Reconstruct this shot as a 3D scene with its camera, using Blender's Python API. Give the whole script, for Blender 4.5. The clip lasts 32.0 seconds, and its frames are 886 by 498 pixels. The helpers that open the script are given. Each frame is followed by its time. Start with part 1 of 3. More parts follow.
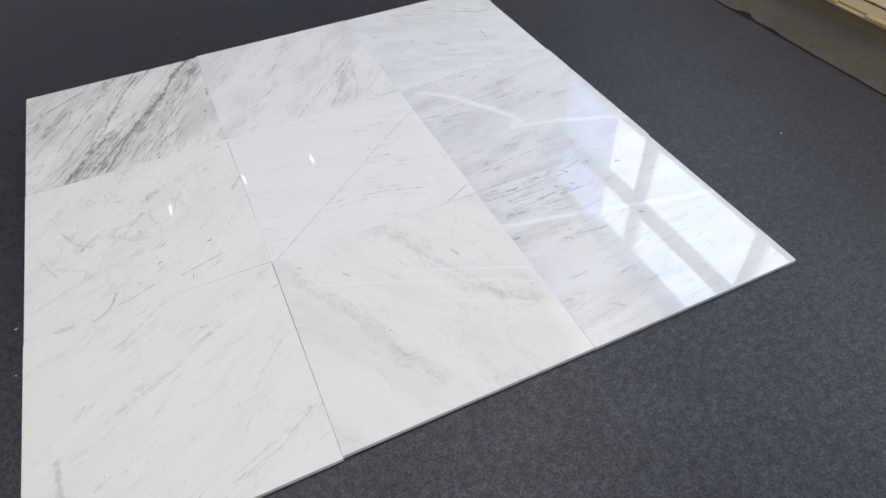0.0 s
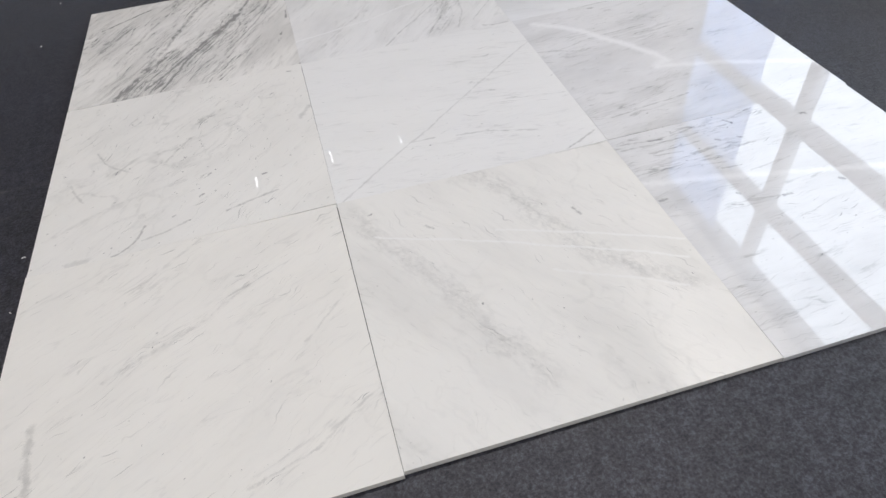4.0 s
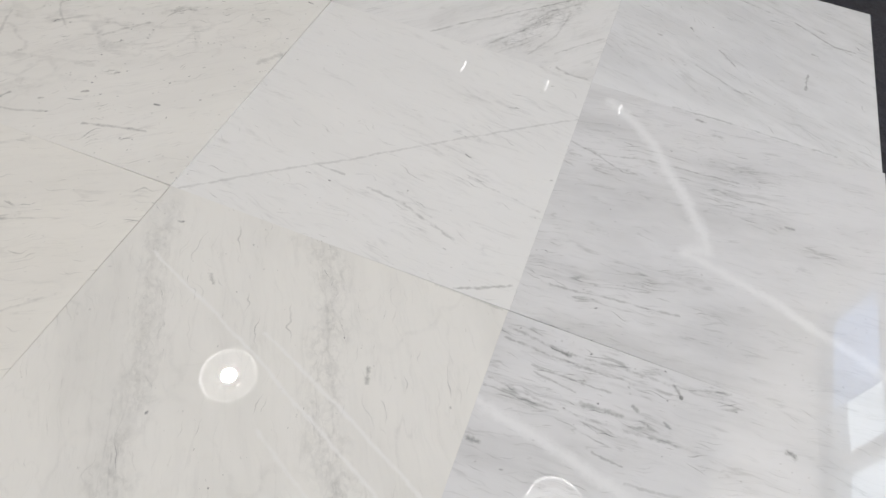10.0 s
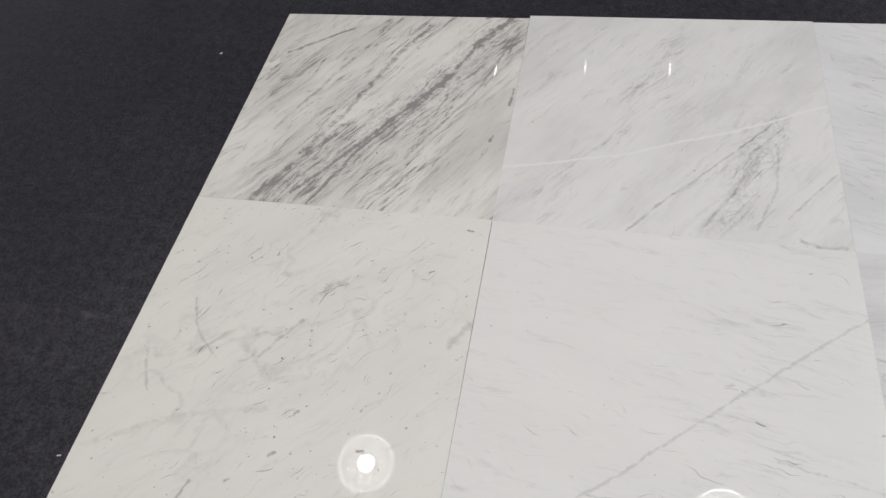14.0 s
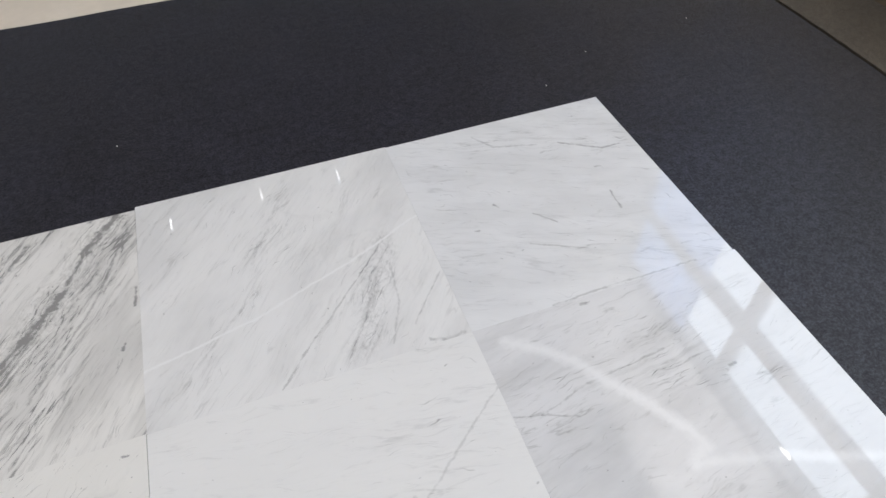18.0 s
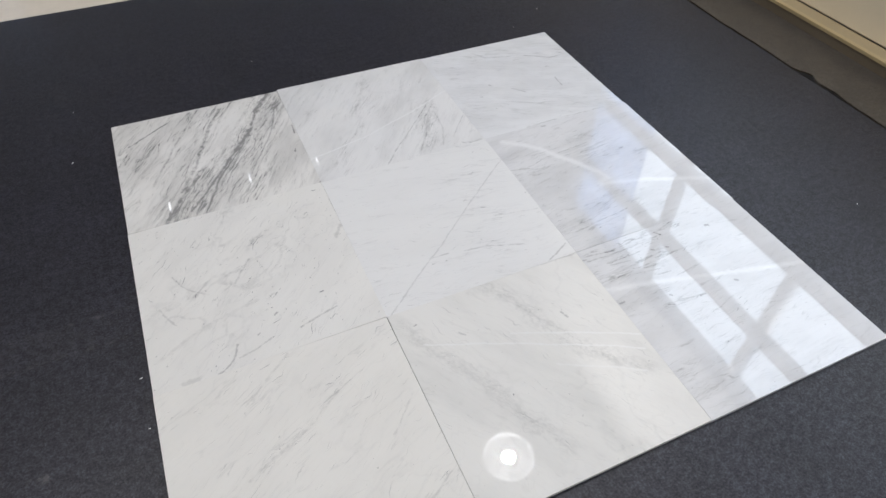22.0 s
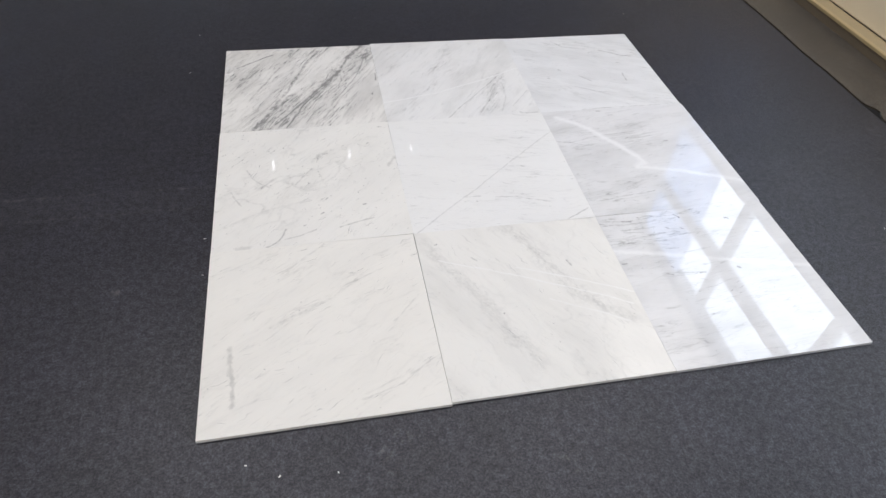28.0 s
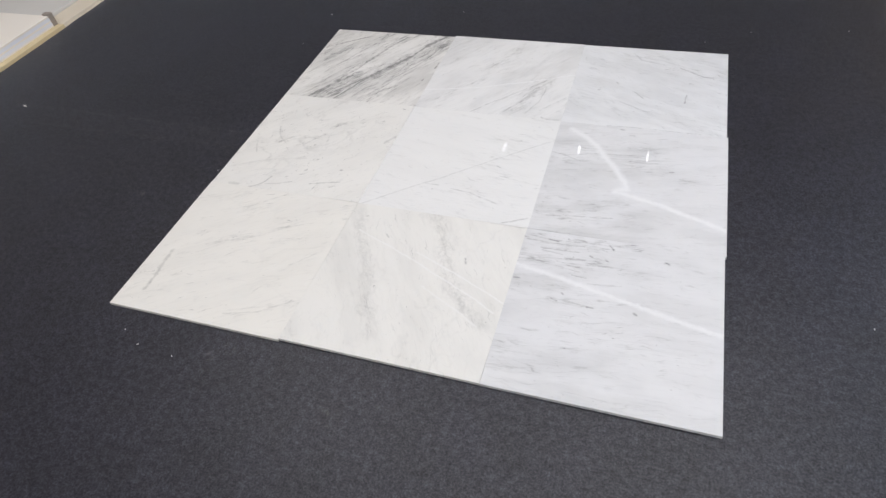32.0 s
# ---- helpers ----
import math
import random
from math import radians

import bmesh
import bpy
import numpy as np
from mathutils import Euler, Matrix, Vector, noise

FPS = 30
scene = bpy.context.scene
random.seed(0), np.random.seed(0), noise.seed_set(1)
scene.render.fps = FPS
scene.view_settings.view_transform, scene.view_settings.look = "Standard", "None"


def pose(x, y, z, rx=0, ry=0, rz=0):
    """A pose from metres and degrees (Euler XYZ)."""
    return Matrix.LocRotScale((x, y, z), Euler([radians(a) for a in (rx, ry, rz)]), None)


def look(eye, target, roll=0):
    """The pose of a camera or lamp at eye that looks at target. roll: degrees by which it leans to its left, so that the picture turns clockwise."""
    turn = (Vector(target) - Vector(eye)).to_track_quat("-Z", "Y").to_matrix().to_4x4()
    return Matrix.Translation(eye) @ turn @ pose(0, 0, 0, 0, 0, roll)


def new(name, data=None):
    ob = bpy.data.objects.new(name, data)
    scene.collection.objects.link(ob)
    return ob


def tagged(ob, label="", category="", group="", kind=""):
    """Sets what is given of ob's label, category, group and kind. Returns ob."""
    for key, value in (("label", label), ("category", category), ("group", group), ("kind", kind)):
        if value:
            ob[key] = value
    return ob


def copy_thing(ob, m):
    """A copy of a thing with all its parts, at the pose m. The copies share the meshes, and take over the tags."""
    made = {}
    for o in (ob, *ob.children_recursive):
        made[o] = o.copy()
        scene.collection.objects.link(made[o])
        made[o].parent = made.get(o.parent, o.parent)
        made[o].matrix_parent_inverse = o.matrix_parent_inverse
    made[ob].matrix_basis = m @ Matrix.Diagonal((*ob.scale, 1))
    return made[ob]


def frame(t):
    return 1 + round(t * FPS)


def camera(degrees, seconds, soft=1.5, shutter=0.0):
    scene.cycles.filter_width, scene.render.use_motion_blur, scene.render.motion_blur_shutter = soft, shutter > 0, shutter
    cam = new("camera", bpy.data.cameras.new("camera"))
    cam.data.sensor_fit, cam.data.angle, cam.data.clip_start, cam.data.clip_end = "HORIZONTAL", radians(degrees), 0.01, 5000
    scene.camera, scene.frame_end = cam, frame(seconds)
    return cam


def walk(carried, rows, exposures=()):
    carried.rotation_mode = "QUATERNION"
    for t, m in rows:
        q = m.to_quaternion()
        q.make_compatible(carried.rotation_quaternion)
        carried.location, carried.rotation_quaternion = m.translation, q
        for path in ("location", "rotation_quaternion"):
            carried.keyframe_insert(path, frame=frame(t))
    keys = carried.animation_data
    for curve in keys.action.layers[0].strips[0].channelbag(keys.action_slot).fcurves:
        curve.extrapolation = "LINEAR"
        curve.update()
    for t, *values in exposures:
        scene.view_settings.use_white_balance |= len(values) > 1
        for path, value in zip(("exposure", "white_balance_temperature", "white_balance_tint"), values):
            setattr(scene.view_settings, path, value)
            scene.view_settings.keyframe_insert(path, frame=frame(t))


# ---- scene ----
cam = camera(70.2, 32.0)
PATH = [
    (0, (0.596, -0.631, 1.227), (1.12, 0.649, -0.217), -3.3),
    (0.5, (0.503, -0.689, 1.248), (0.988, 0.616, -0.187), -2.2),
    (1, (0.435, -0.731, 1.244), (0.871, 0.593, -0.19), -0.3),
    (1.5, (0.386, -0.733, 1.235), (0.744, 0.595, -0.217), 0.1),
    (2, (0.339, -0.669, 1.126), (0.587, 0.655, -0.353), -2.3),
    (2.5, (0.378, -0.583, 1.035), (0.597, 0.728, -0.459), -3.9),
    (4.5, (0.688, -0.371, 0.829), (1.015, 0.999, -0.59), -6.2),
    (5, (0.761, -0.342, 0.808), (1.127, 1.013, -0.616), -6.8),
    (5.5, (0.844, -0.305, 0.814), (1.251, 1.034, -0.614), -7.5),
    (6, (0.924, -0.276, 0.806), (1.367, 1.046, -0.628), -7.8),
    (6.5, (1.007, -0.209, 0.79), (1.435, 1.076, -0.682), -8.0),
    (7, (1.087, -0.185, 0.792), (1.49, 1.075, -0.709), -6.3),
    (7.5, (1.174, -0.162, 0.806), (1.52, 1.081, -0.723), -1.5),
    (8, (1.242, -0.137, 0.819), (1.393, 1.114, -0.734), 3.7),
    (8.5, (1.288, -0.109, 0.829), (1.28, 1.114, -0.753), 6.3),
    (9, (1.285, -0.052, 0.836), (1.166, 1.151, -0.757), 7.3),
    (9.5, (1.256, 0.015, 0.844), (1.072, 1.186, -0.767), 8.7),
    (10, (1.223, 0.075, 0.859), (0.956, 1.224, -0.756), 9.1),
    (10.5, (1.217, 0.151, 0.869), (0.827, 1.256, -0.752), 8.0),
    (11, (1.191, 0.216, 0.873), (0.71, 1.296, -0.74), 7.6),
    (11.5, (1.096, 0.271, 0.859), (0.618, 1.33, -0.769), 8.2),
    (12, (0.986, 0.334, 0.884), (0.509, 1.357, -0.768), 7.2),
    (12.5, (0.904, 0.385, 0.894), (0.437, 1.397, -0.767), 5.0),
    (13, (0.824, 0.421, 0.898), (0.378, 1.45, -0.758), 1.5),
    (13.5, (0.784, 0.468, 0.917), (0.341, 1.515, -0.729), -5.6),
    (14, (0.763, 0.54, 0.959), (0.358, 1.596, -0.69), -12.0),
    (14.5, (0.763, 0.602, 0.956), (0.508, 1.703, -0.694), -11.9),
    (15, (0.805, 0.671, 0.968), (0.721, 1.818, -0.668), -9.6),
    (15.5, (0.836, 0.709, 0.98), (0.978, 1.93, -0.598), -4.0),
    (17.5, (0.987, 0.691, 1.026), (1.409, 1.935, -0.482), -1.4),
    (18, (0.947, 0.581, 1.04), (1.375, 1.836, -0.458), -1.5),
    (18.5, (0.898, 0.478, 1.08), (1.32, 1.721, -0.429), -1.7),
    (19, (0.786, 0.404, 1.124), (1.216, 1.636, -0.391), -1.3),
    (19.5, (0.678, 0.336, 1.197), (1.101, 1.528, -0.352), -0.7),
    (20, (0.61, 0.194, 1.228), (1.08, 1.379, -0.313), 0.9),
    (20.5, (0.57, 0.055, 1.307), (1.039, 1.215, -0.253), 1.1),
    (21, (0.455, -0.102, 1.353), (0.965, 1.081, -0.177), 1.4),
    (21.5, (0.355, -0.243, 1.395), (0.909, 0.961, -0.102), 1.5),
    (22, (0.298, -0.396, 1.394), (0.886, 0.844, -0.062), 1.4),
    (22.5, (0.242, -0.511, 1.439), (0.835, 0.738, -0.006), 1.3),
    (23, (0.102, -0.617, 1.443), (0.732, 0.657, 0.036), 1.4),
    (23.5, (0.024, -0.701, 1.484), (0.644, 0.572, 0.072), 0.6),
    (24, (-0.039, -0.758, 1.488), (0.6, 0.524, 0.092), 0.6),
    (24.5, (-0.089, -0.798, 1.513), (0.571, 0.483, 0.126), 0.9),
    (26.5, (-0.048, -0.918, 1.473), (0.622, 0.427, 0.152), 1.5),
    (27, (0.114, -0.868, 1.429), (0.673, 0.502, 0.084), 2.0),
    (27.5, (0.231, -0.827, 1.414), (0.653, 0.543, 0.019), 3.2),
    (28, (0.349, -0.779, 1.399), (0.7, 0.573, -0.032), 4.8),
    (28.5, (0.472, -0.779, 1.409), (0.741, 0.532, -0.077), 4.0),
    (29, (0.621, -0.811, 1.425), (0.77, 0.514, -0.066), 1.3),
    (29.5, (0.755, -0.797, 1.431), (0.811, 0.532, -0.063), -1.0),
    (30, (0.886, -0.72, 1.414), (0.839, 0.606, -0.082), -3.0),
    (30.5, (1.036, -0.715, 1.431), (0.796, 0.597, -0.059), -5.4),
    (31, (1.238, -0.762, 1.448), (0.859, 0.535, -0.026), -6.0),
    (31.5, (1.343, -0.824, 1.468), (0.938, 0.477, 0.004), -6.7),
    (32, (1.531, -0.852, 1.471), (0.986, 0.433, 0.039), -7.6),
]
EXPOSURES = [(0, -0.27, 6120, 14), (1.2, -0.27, 6140, 14), (2, -0.22, 6330, 14), (4, -0.32, 6320, 14), (6, -0.4, 6340, 14), (8, -0.47, 6450, 13), (9, -0.48, 6520, 12), (13, -0.49, 6540, 12), (15, -0.46, 6460, 13), (18, -0.42, 6290, 13), (24, -0.4, 6190, 13), (26.5, -0.37, 6200, 13), (28, -0.16, 6290, 14), (32, -0.16, 6330, 14)]
walk(cam, [(t, look(eye, target, roll)) for t, eye, target, roll in PATH], EXPOSURES)

# ---- world, light ----
world = bpy.data.worlds.new("sky")
scene.world = world
world.use_nodes = True
wn = world.node_tree
sky = wn.nodes.new("ShaderNodeTexSky")
sky.sky_type, sky.sun_disc = "NISHITA", False
sky.sun_elevation, sky.sun_rotation = radians(40), radians(70)
wn.nodes["Background"].inputs[1].default_value = 0.08
wn.links.new(sky.outputs[0], wn.nodes["Background"].inputs[0])

T = 0.61          # tile pitch
TOP = 0.011       # tile thickness
GLASS_X = 3.15    # plane of the window glass
LAMP_Z = 4.2
LAMPS = [(-0.79, 1.71), (2.04, 1.71), (-0.79, -2.6), (2.04, -2.6)]
BREAK = (0.79, 0.925)   # where the skirting strip is chipped
TUBES = [(-0.36, 6.42), (0.70, 6.54), (1.65, 6.56)]


def lamp_light(x, y, z, watts):
    d = bpy.data.lights.new("lamp_light", "AREA")
    d.shape, d.size, d.energy, d.color = "DISK", 0.12, watts, (1.0, 0.982, 0.950)
    o = new("lamp_light", d)
    o.location = (x, y, z)
    return o


def window_light(watts):
    """The daylight that enters by the window, as one panel in its opening, just outside the panes."""
    d = bpy.data.lights.new("window_daylight", "AREA")
    d.shape, d.size, d.size_y, d.energy, d.color = "RECTANGLE", 5.05, 1.76, watts, (0.82, 0.91, 1.0)
    o = new("window_daylight", d)
    o.matrix_world = look((GLASS_X + 0.12, 0.425, 1.61), (0.0, 0.425, 1.61))
    return o


window_light(72.0)


# ---- node helpers ----
class Graph:
    """A small writer for one material's nodes."""

    def __init__(self, name):
        self.m = bpy.data.materials.new(name)
        self.m.use_nodes = True
        self.t = self.m.node_tree
        self.bsdf = self.t.nodes["Principled BSDF"]

    def put(self, socket, v):
        if isinstance(v, bpy.types.NodeSocket):
            self.t.links.new(v, socket)
        else:
            socket.default_value = v

    def set(self, **kw):
        for k, v in kw.items():
            self.put(self.bsdf.inputs[k.replace("_", " ")], v)
        return self

    def node(self, kind, out=0, inputs=(), **props):
        n = self.t.nodes.new(kind)
        if "op" in props:
            n.operation = props.pop("op")
        if "data" in props:
            n.data_type = props.pop("data")
        if "dims" in props:
            n.noise_dimensions = props.pop("dims")
        for k, v in (inputs.items() if isinstance(inputs, dict) else enumerate(inputs)):
            if v is not None:
                self.put(n.inputs[k], v)
        return n.outputs[out]

    def math(self, op, a, b=None, c=None):
        return self.node("ShaderNodeMath", 0, (a, b, c), op=op)

    def vec(self, op, a, b=None, c=None):
        return self.node("ShaderNodeVectorMath", 1 if op in ("DOT_PRODUCT", "LENGTH", "DISTANCE") else 0, (a, b, c), op=op)

    def scale(self, v, k):
        return self.node("ShaderNodeVectorMath", 0, {0: v, "Scale": k}, op="SCALE")

    def coords(self, kind="Object"):
        n = self.t.nodes.new("ShaderNodeTexCoord")
        return n.outputs[kind]

    def noise(self, co, scale, detail=3.0, rough=0.5, colour=False):
        return self.node("ShaderNodeTexNoise", 1 if colour else 0, {"Vector": co, "Scale": scale, "Detail": detail, "Roughness": rough})

    def turned(self, co, degrees, sx, sy):
        n = self.t.nodes.new("ShaderNodeMapping")
        n.vector_type = "TEXTURE"
        self.put(n.inputs["Vector"], co)
        n.inputs["Rotation"].default_value = (0, 0, radians(degrees))
        n.inputs["Scale"].default_value = (1 / sx, 1 / sy, 1)
        return n.outputs[0]

    def ramp(self, v, lo, hi, a=0.0, b=1.0):
        n = self.t.nodes.new("ShaderNodeMapRange")
        n.interpolation_type = "SMOOTHSTEP"
        for k, x in zip(("Value", "From Min", "From Max", "To Min", "To Max"), (v, lo, hi, a, b)):
            self.put(n.inputs[k], x)
        return n.outputs[0]

    def mix(self, k, a, b):
        n = self.t.nodes.new("ShaderNodeMix")
        n.data_type = "RGBA"
        for i, x in ((0, k), (6, a), (7, b)):
            self.put(n.inputs[i], (*x, 1) if isinstance(x, tuple) else x)
        return n.outputs[2]

    def bump(self, h, strength, distance):
        n = self.t.nodes.new("ShaderNodeBump")
        n.inputs["Strength"].default_value, n.inputs["Distance"].default_value = strength, distance
        self.put(n.inputs["Height"], h)
        self.put(self.bsdf.inputs["Normal"], n.outputs[0])
        return self


def segment_group():
    """Node group: the distance in the plan from P to the segment from A to B."""
    g = bpy.data.node_groups.new("segment_distance", "ShaderNodeTree")
    for n in "PAB":
        g.interface.new_socket(n, in_out="INPUT", socket_type="NodeSocketVector")
    g.interface.new_socket("D", in_out="OUTPUT", socket_type="NodeSocketFloat")
    gi, go = g.nodes.new("NodeGroupInput"), g.nodes.new("NodeGroupOutput")

    def vm(op, a, b, out=0):
        n = g.nodes.new("ShaderNodeVectorMath")
        n.operation = op
        g.links.new(a, n.inputs[0])
        if b is not None:
            g.links.new(b, n.inputs["Scale"] if op == "SCALE" else n.inputs[1])
        return n.outputs[out]

    pa, ba = vm("SUBTRACT", gi.outputs[0], gi.outputs[1]), vm("SUBTRACT", gi.outputs[2], gi.outputs[1])
    d = g.nodes.new("ShaderNodeMath")
    d.operation, d.use_clamp = "DIVIDE", True
    g.links.new(vm("DOT_PRODUCT", pa, ba, 1), d.inputs[0])
    g.links.new(vm("DOT_PRODUCT", ba, ba, 1), d.inputs[1])
    g.links.new(vm("LENGTH", vm("SUBTRACT", pa, vm("SCALE", ba, d.outputs[0])), None, 1), go.inputs[0])
    return g


SEGMENT = segment_group()


def marble(name, angle, streak=0.3, fine=0.3, specks=0.3, cloud=0.25, seed=0.0, wave=0.028, grain=1.0, hair=1.0, net=0.0, dots=1.0, marks=1.0, stray=0.055, window_fade=None, veins=(), bands=(), tone=(0.80, 0.797, 0.775), grey=(0.50, 0.512, 0.52)):
    """Polished white marble. angle: the way its grain runs in the plan, degrees from x. veins: (strength, width, breaks, (x, y), (x, y), ...) with a
    strength below zero for a pale vein; bands: (strength, width, curl, points) for soft wide zones where the grain is darker, curl: with small curling threads."""
    g = Graph(name)
    co = g.coords()
    here = g.vec("ADD", co, (seed * 3.1, seed * 1.7, seed))
    flat = g.vec("MULTIPLY", co, (1, 1, 0))
    wob = g.vec("SUBTRACT", g.noise(here, 9, 3, 0.55, True), (0.5, 0.5, 0.5))
    fine_wob = g.vec("SUBTRACT", g.noise(here, 60, 3, 0.6, True), (0.5, 0.5, 0.5))
    bent = g.vec("ADD", here, g.vec("ADD", g.scale(wob, wave), g.scale(fine_wob, 0.0025)))
    crumble = g.noise(here, 70, 5, 0.7)

    def distance(points, shake, tremble):
        p = g.vec("ADD", flat, g.vec("MULTIPLY", g.vec("ADD", g.scale(wob, shake), g.scale(fine_wob, tremble)), (1, 1, 0)))
        d = None
        for a, b in zip(points, points[1:]):
            n = g.t.nodes.new("ShaderNodeGroup")
            n.node_tree = SEGMENT
            g.put(n.inputs[0], p)
            n.inputs[1].default_value, n.inputs[2].default_value = (*a, 0), (*b, 0)
            d = n.outputs[0] if d is None else g.math("MINIMUM", d, n.outputs[0])
        return d

    zone = curled = None
    for strength, width, curl, *points in bands:
        b = g.ramp(distance(points, 0.06, 0.0), width, width * 0.15, 0.0, strength)
        zone = b if zone is None else g.math("ADD", zone, b)
        if curl:
            c = g.math("MULTIPLY", b, curl)
            curled = c if curled is None else g.math("ADD", curled, c)
    # soft clouds
    clouds = g.ramp(g.noise(g.turned(bent, angle, 2.2, 6.0), 1.6, 4, 0.55), 0.38, 0.72)
    dark = g.math("MULTIPLY", clouds, cloud)
    if curled is not None:
        # small curling grey threads, close together
        swirl = g.vec("ADD", here, g.vec("ADD", g.scale(wob, 0.03), g.scale(fine_wob, 0.014)))
        for size, k in ((34.0, 1.0), (70.0, 0.7)):
            n = g.math("ABSOLUTE", g.math("SUBTRACT", g.noise(g.turned(swirl, angle, size * 0.55, size), 1.0, 3, 0.55), 0.5))
            dark = g.math("ADD", dark, g.math("MULTIPLY", g.math("MULTIPLY", g.ramp(n, 0.075, 0.0), curled), g.ramp(crumble, 0.36, 0.58, 0.2 * k, k)))
    # long grey streaks, in patches
    patch = g.ramp(g.noise(here, 4.5, 3, 0.55), 0.34, 0.66, 0.12, 1.0)
    if zone is not None:
        patch = g.math("ADD", g.math("MULTIPLY", patch, 0.6), zone)
    s1 = g.ramp(g.noise(g.turned(bent, angle, 3.2 * grain, 40.0 * grain), 2.2, 7, 0.70), 0.48, 0.74)
    s2 = g.ramp(g.noise(g.turned(bent, angle + 4, 15.0 * grain, 80.0 * grain), 2.4, 5, 0.62), 0.55, 0.72)
    dark = g.math("ADD", dark, g.math("MULTIPLY", g.math("MULTIPLY", s1, patch), streak))
    dark = g.math("ADD", dark, g.math("MULTIPLY", g.math("MULTIPLY", s2, patch), fine * 0.35))
    # hair lines that taper and come and go, each with a faint halo
    broken = g.ramp(crumble, 0.36, 0.52, 0.25, 1.0)
    for lean, sx, sy, shift, k in ((-5, 1.8, 13.0, 0.0, 1.0), (8, 2.6, 22.0, 7.7, 0.8), (-2, 4.2, 40.0, 5.5, 0.6)):
        there = g.vec("ADD", bent, (shift, shift, 0))
        n = g.math("ABSOLUTE", g.math("SUBTRACT", g.noise(g.turned(there, angle + lean, sx, sy), 2.0, 3, 0.5), 0.5))
        run = g.ramp(g.noise(g.turned(g.vec("ADD", here, (shift, -shift, 0)), angle + lean, 8.0, 20.0), 1.3, 2, 0.5), 0.49, 0.66)
        line = g.ramp(n, g.math("ADD", g.math("MULTIPLY", run, 0.020), 0.003), 0.0)
        line = g.math("ADD", g.math("MULTIPLY", line, broken), g.ramp(n, 0.085, 0.0, 0.0, 0.15))
        line = g.math("MULTIPLY", line, g.math("MULTIPLY", g.math("MINIMUM", g.math("MAXIMUM", patch, 0.45), 1.0), run))
        dark = g.math("ADD", dark, g.math("MULTIPLY", line, fine * k * hair))

    strewn = g.vec("ADD", bent, g.scale(wob, stray))

    def scatter(lean, along, across, density, radius, shift):
        """Single short strokes, strewn: each cell of a stretched lattice holds one or none."""
        n = g.t.nodes.new("ShaderNodeTexVoronoi")
        g.put(n.inputs["Vector"], g.vec("MULTIPLY", g.turned(g.vec("ADD", strewn, (shift, shift * 0.7, 0)), angle + lean, 1 / along, 1 / across), (1, 1, 0)))
        n.inputs["Scale"].default_value = 1.0
        r = g.node("ShaderNodeSeparateXYZ", 0, {0: n.outputs["Color"]}).node
        here_too = g.ramp(r.outputs[0], 1 - density, 1 - density * 0.6)
        size = g.math("MULTIPLY_ADD", r.outputs[1], radius * 0.7, radius * 0.3)
        d = g.math("ADD", n.outputs["Distance"], g.math("MULTIPLY", g.math("SUBTRACT", crumble, 0.5), radius * 0.9))
        mark = g.math("SUBTRACT", 1.0, g.math("MINIMUM", g.math("DIVIDE", g.math("MAXIMUM", d, 0.0), size), 1.0))
        return g.math("MULTIPLY", g.math("MULTIPLY", mark, here_too), g.math("MULTIPLY_ADD", r.outputs[2], 0.7, 0.3))

    thick = g.math("MINIMUM", g.math("ADD", g.math("MULTIPLY", patch, 1.0), 0.08), 1.2)
    for lean, along, across, density, radius, shift, k in ((-6, 0.15, 0.016, 0.16 * marks, 0.42, 1.1, 0.28), (3, 0.085, 0.0034, 0.15 * marks, 0.42, 2.9, 1.0), (-15, 0.05, 0.0030, 0.10 * marks, 0.42, 6.1, 1.2),
                                                           (13, 0.045, 0.0028, 0.08 * marks, 0.42, 4.7, 1.1), (12, 0.011, 0.0072, 0.04 * marks, 0.30, 8.3, 2.0)):
        dark = g.math("ADD", dark, g.math("MULTIPLY", g.math("MULTIPLY", scatter(lean, along, across, density, radius, shift), thick), k * specks))
    knot = g.math("MULTIPLY", g.ramp(g.noise(g.turned(here, angle, 60.0, 95.0), 1.4, 3, 0.6), 0.69, 0.75), g.ramp(g.noise(here, 11, 2, 0.5), 0.46, 0.60))
    dark = g.math("ADD", dark, g.math("MULTIPLY", knot, 0.55 * specks * dots))
    if dots > 1:
        spot = g.math("MULTIPLY", g.ramp(g.noise(g.turned(here, angle, 46.0, 60.0), 1.6, 2, 0.5), 0.70, 0.74), g.ramp(g.noise(here, 6, 2, 0.5), 0.38, 0.52))
        dark = g.math("ADD", dark, g.math("MULTIPLY", spot, 0.30 * dots))
    if net:
        # soft curling veins, ragged, in patches
        swirl = g.vec("ADD", here, g.vec("ADD", g.scale(wob, 0.05), g.scale(fine_wob, 0.008)))
        place = g.math("MULTIPLY", g.ramp(g.noise(here, 3.5, 2, 0.5), 0.42, 0.62), g.ramp(crumble, 0.36, 0.60, 0.25, 1.0))
        for size, shift, k in ((5.5, 0.0, 1.0), (11.0, 4.4, 0.6)):
            n = g.noise(g.turned(g.vec("ADD", swirl, (shift, shift, 0)), angle, size * 0.7, size), 1.0, 3, 0.5)
            line = g.ramp(g.math("ABSOLUTE", g.math("SUBTRACT", n, 0.5)), 0.020, 0.0)
            dark = g.math("ADD", dark, g.math("MULTIPLY", g.math("MULTIPLY", line, place), net * k))
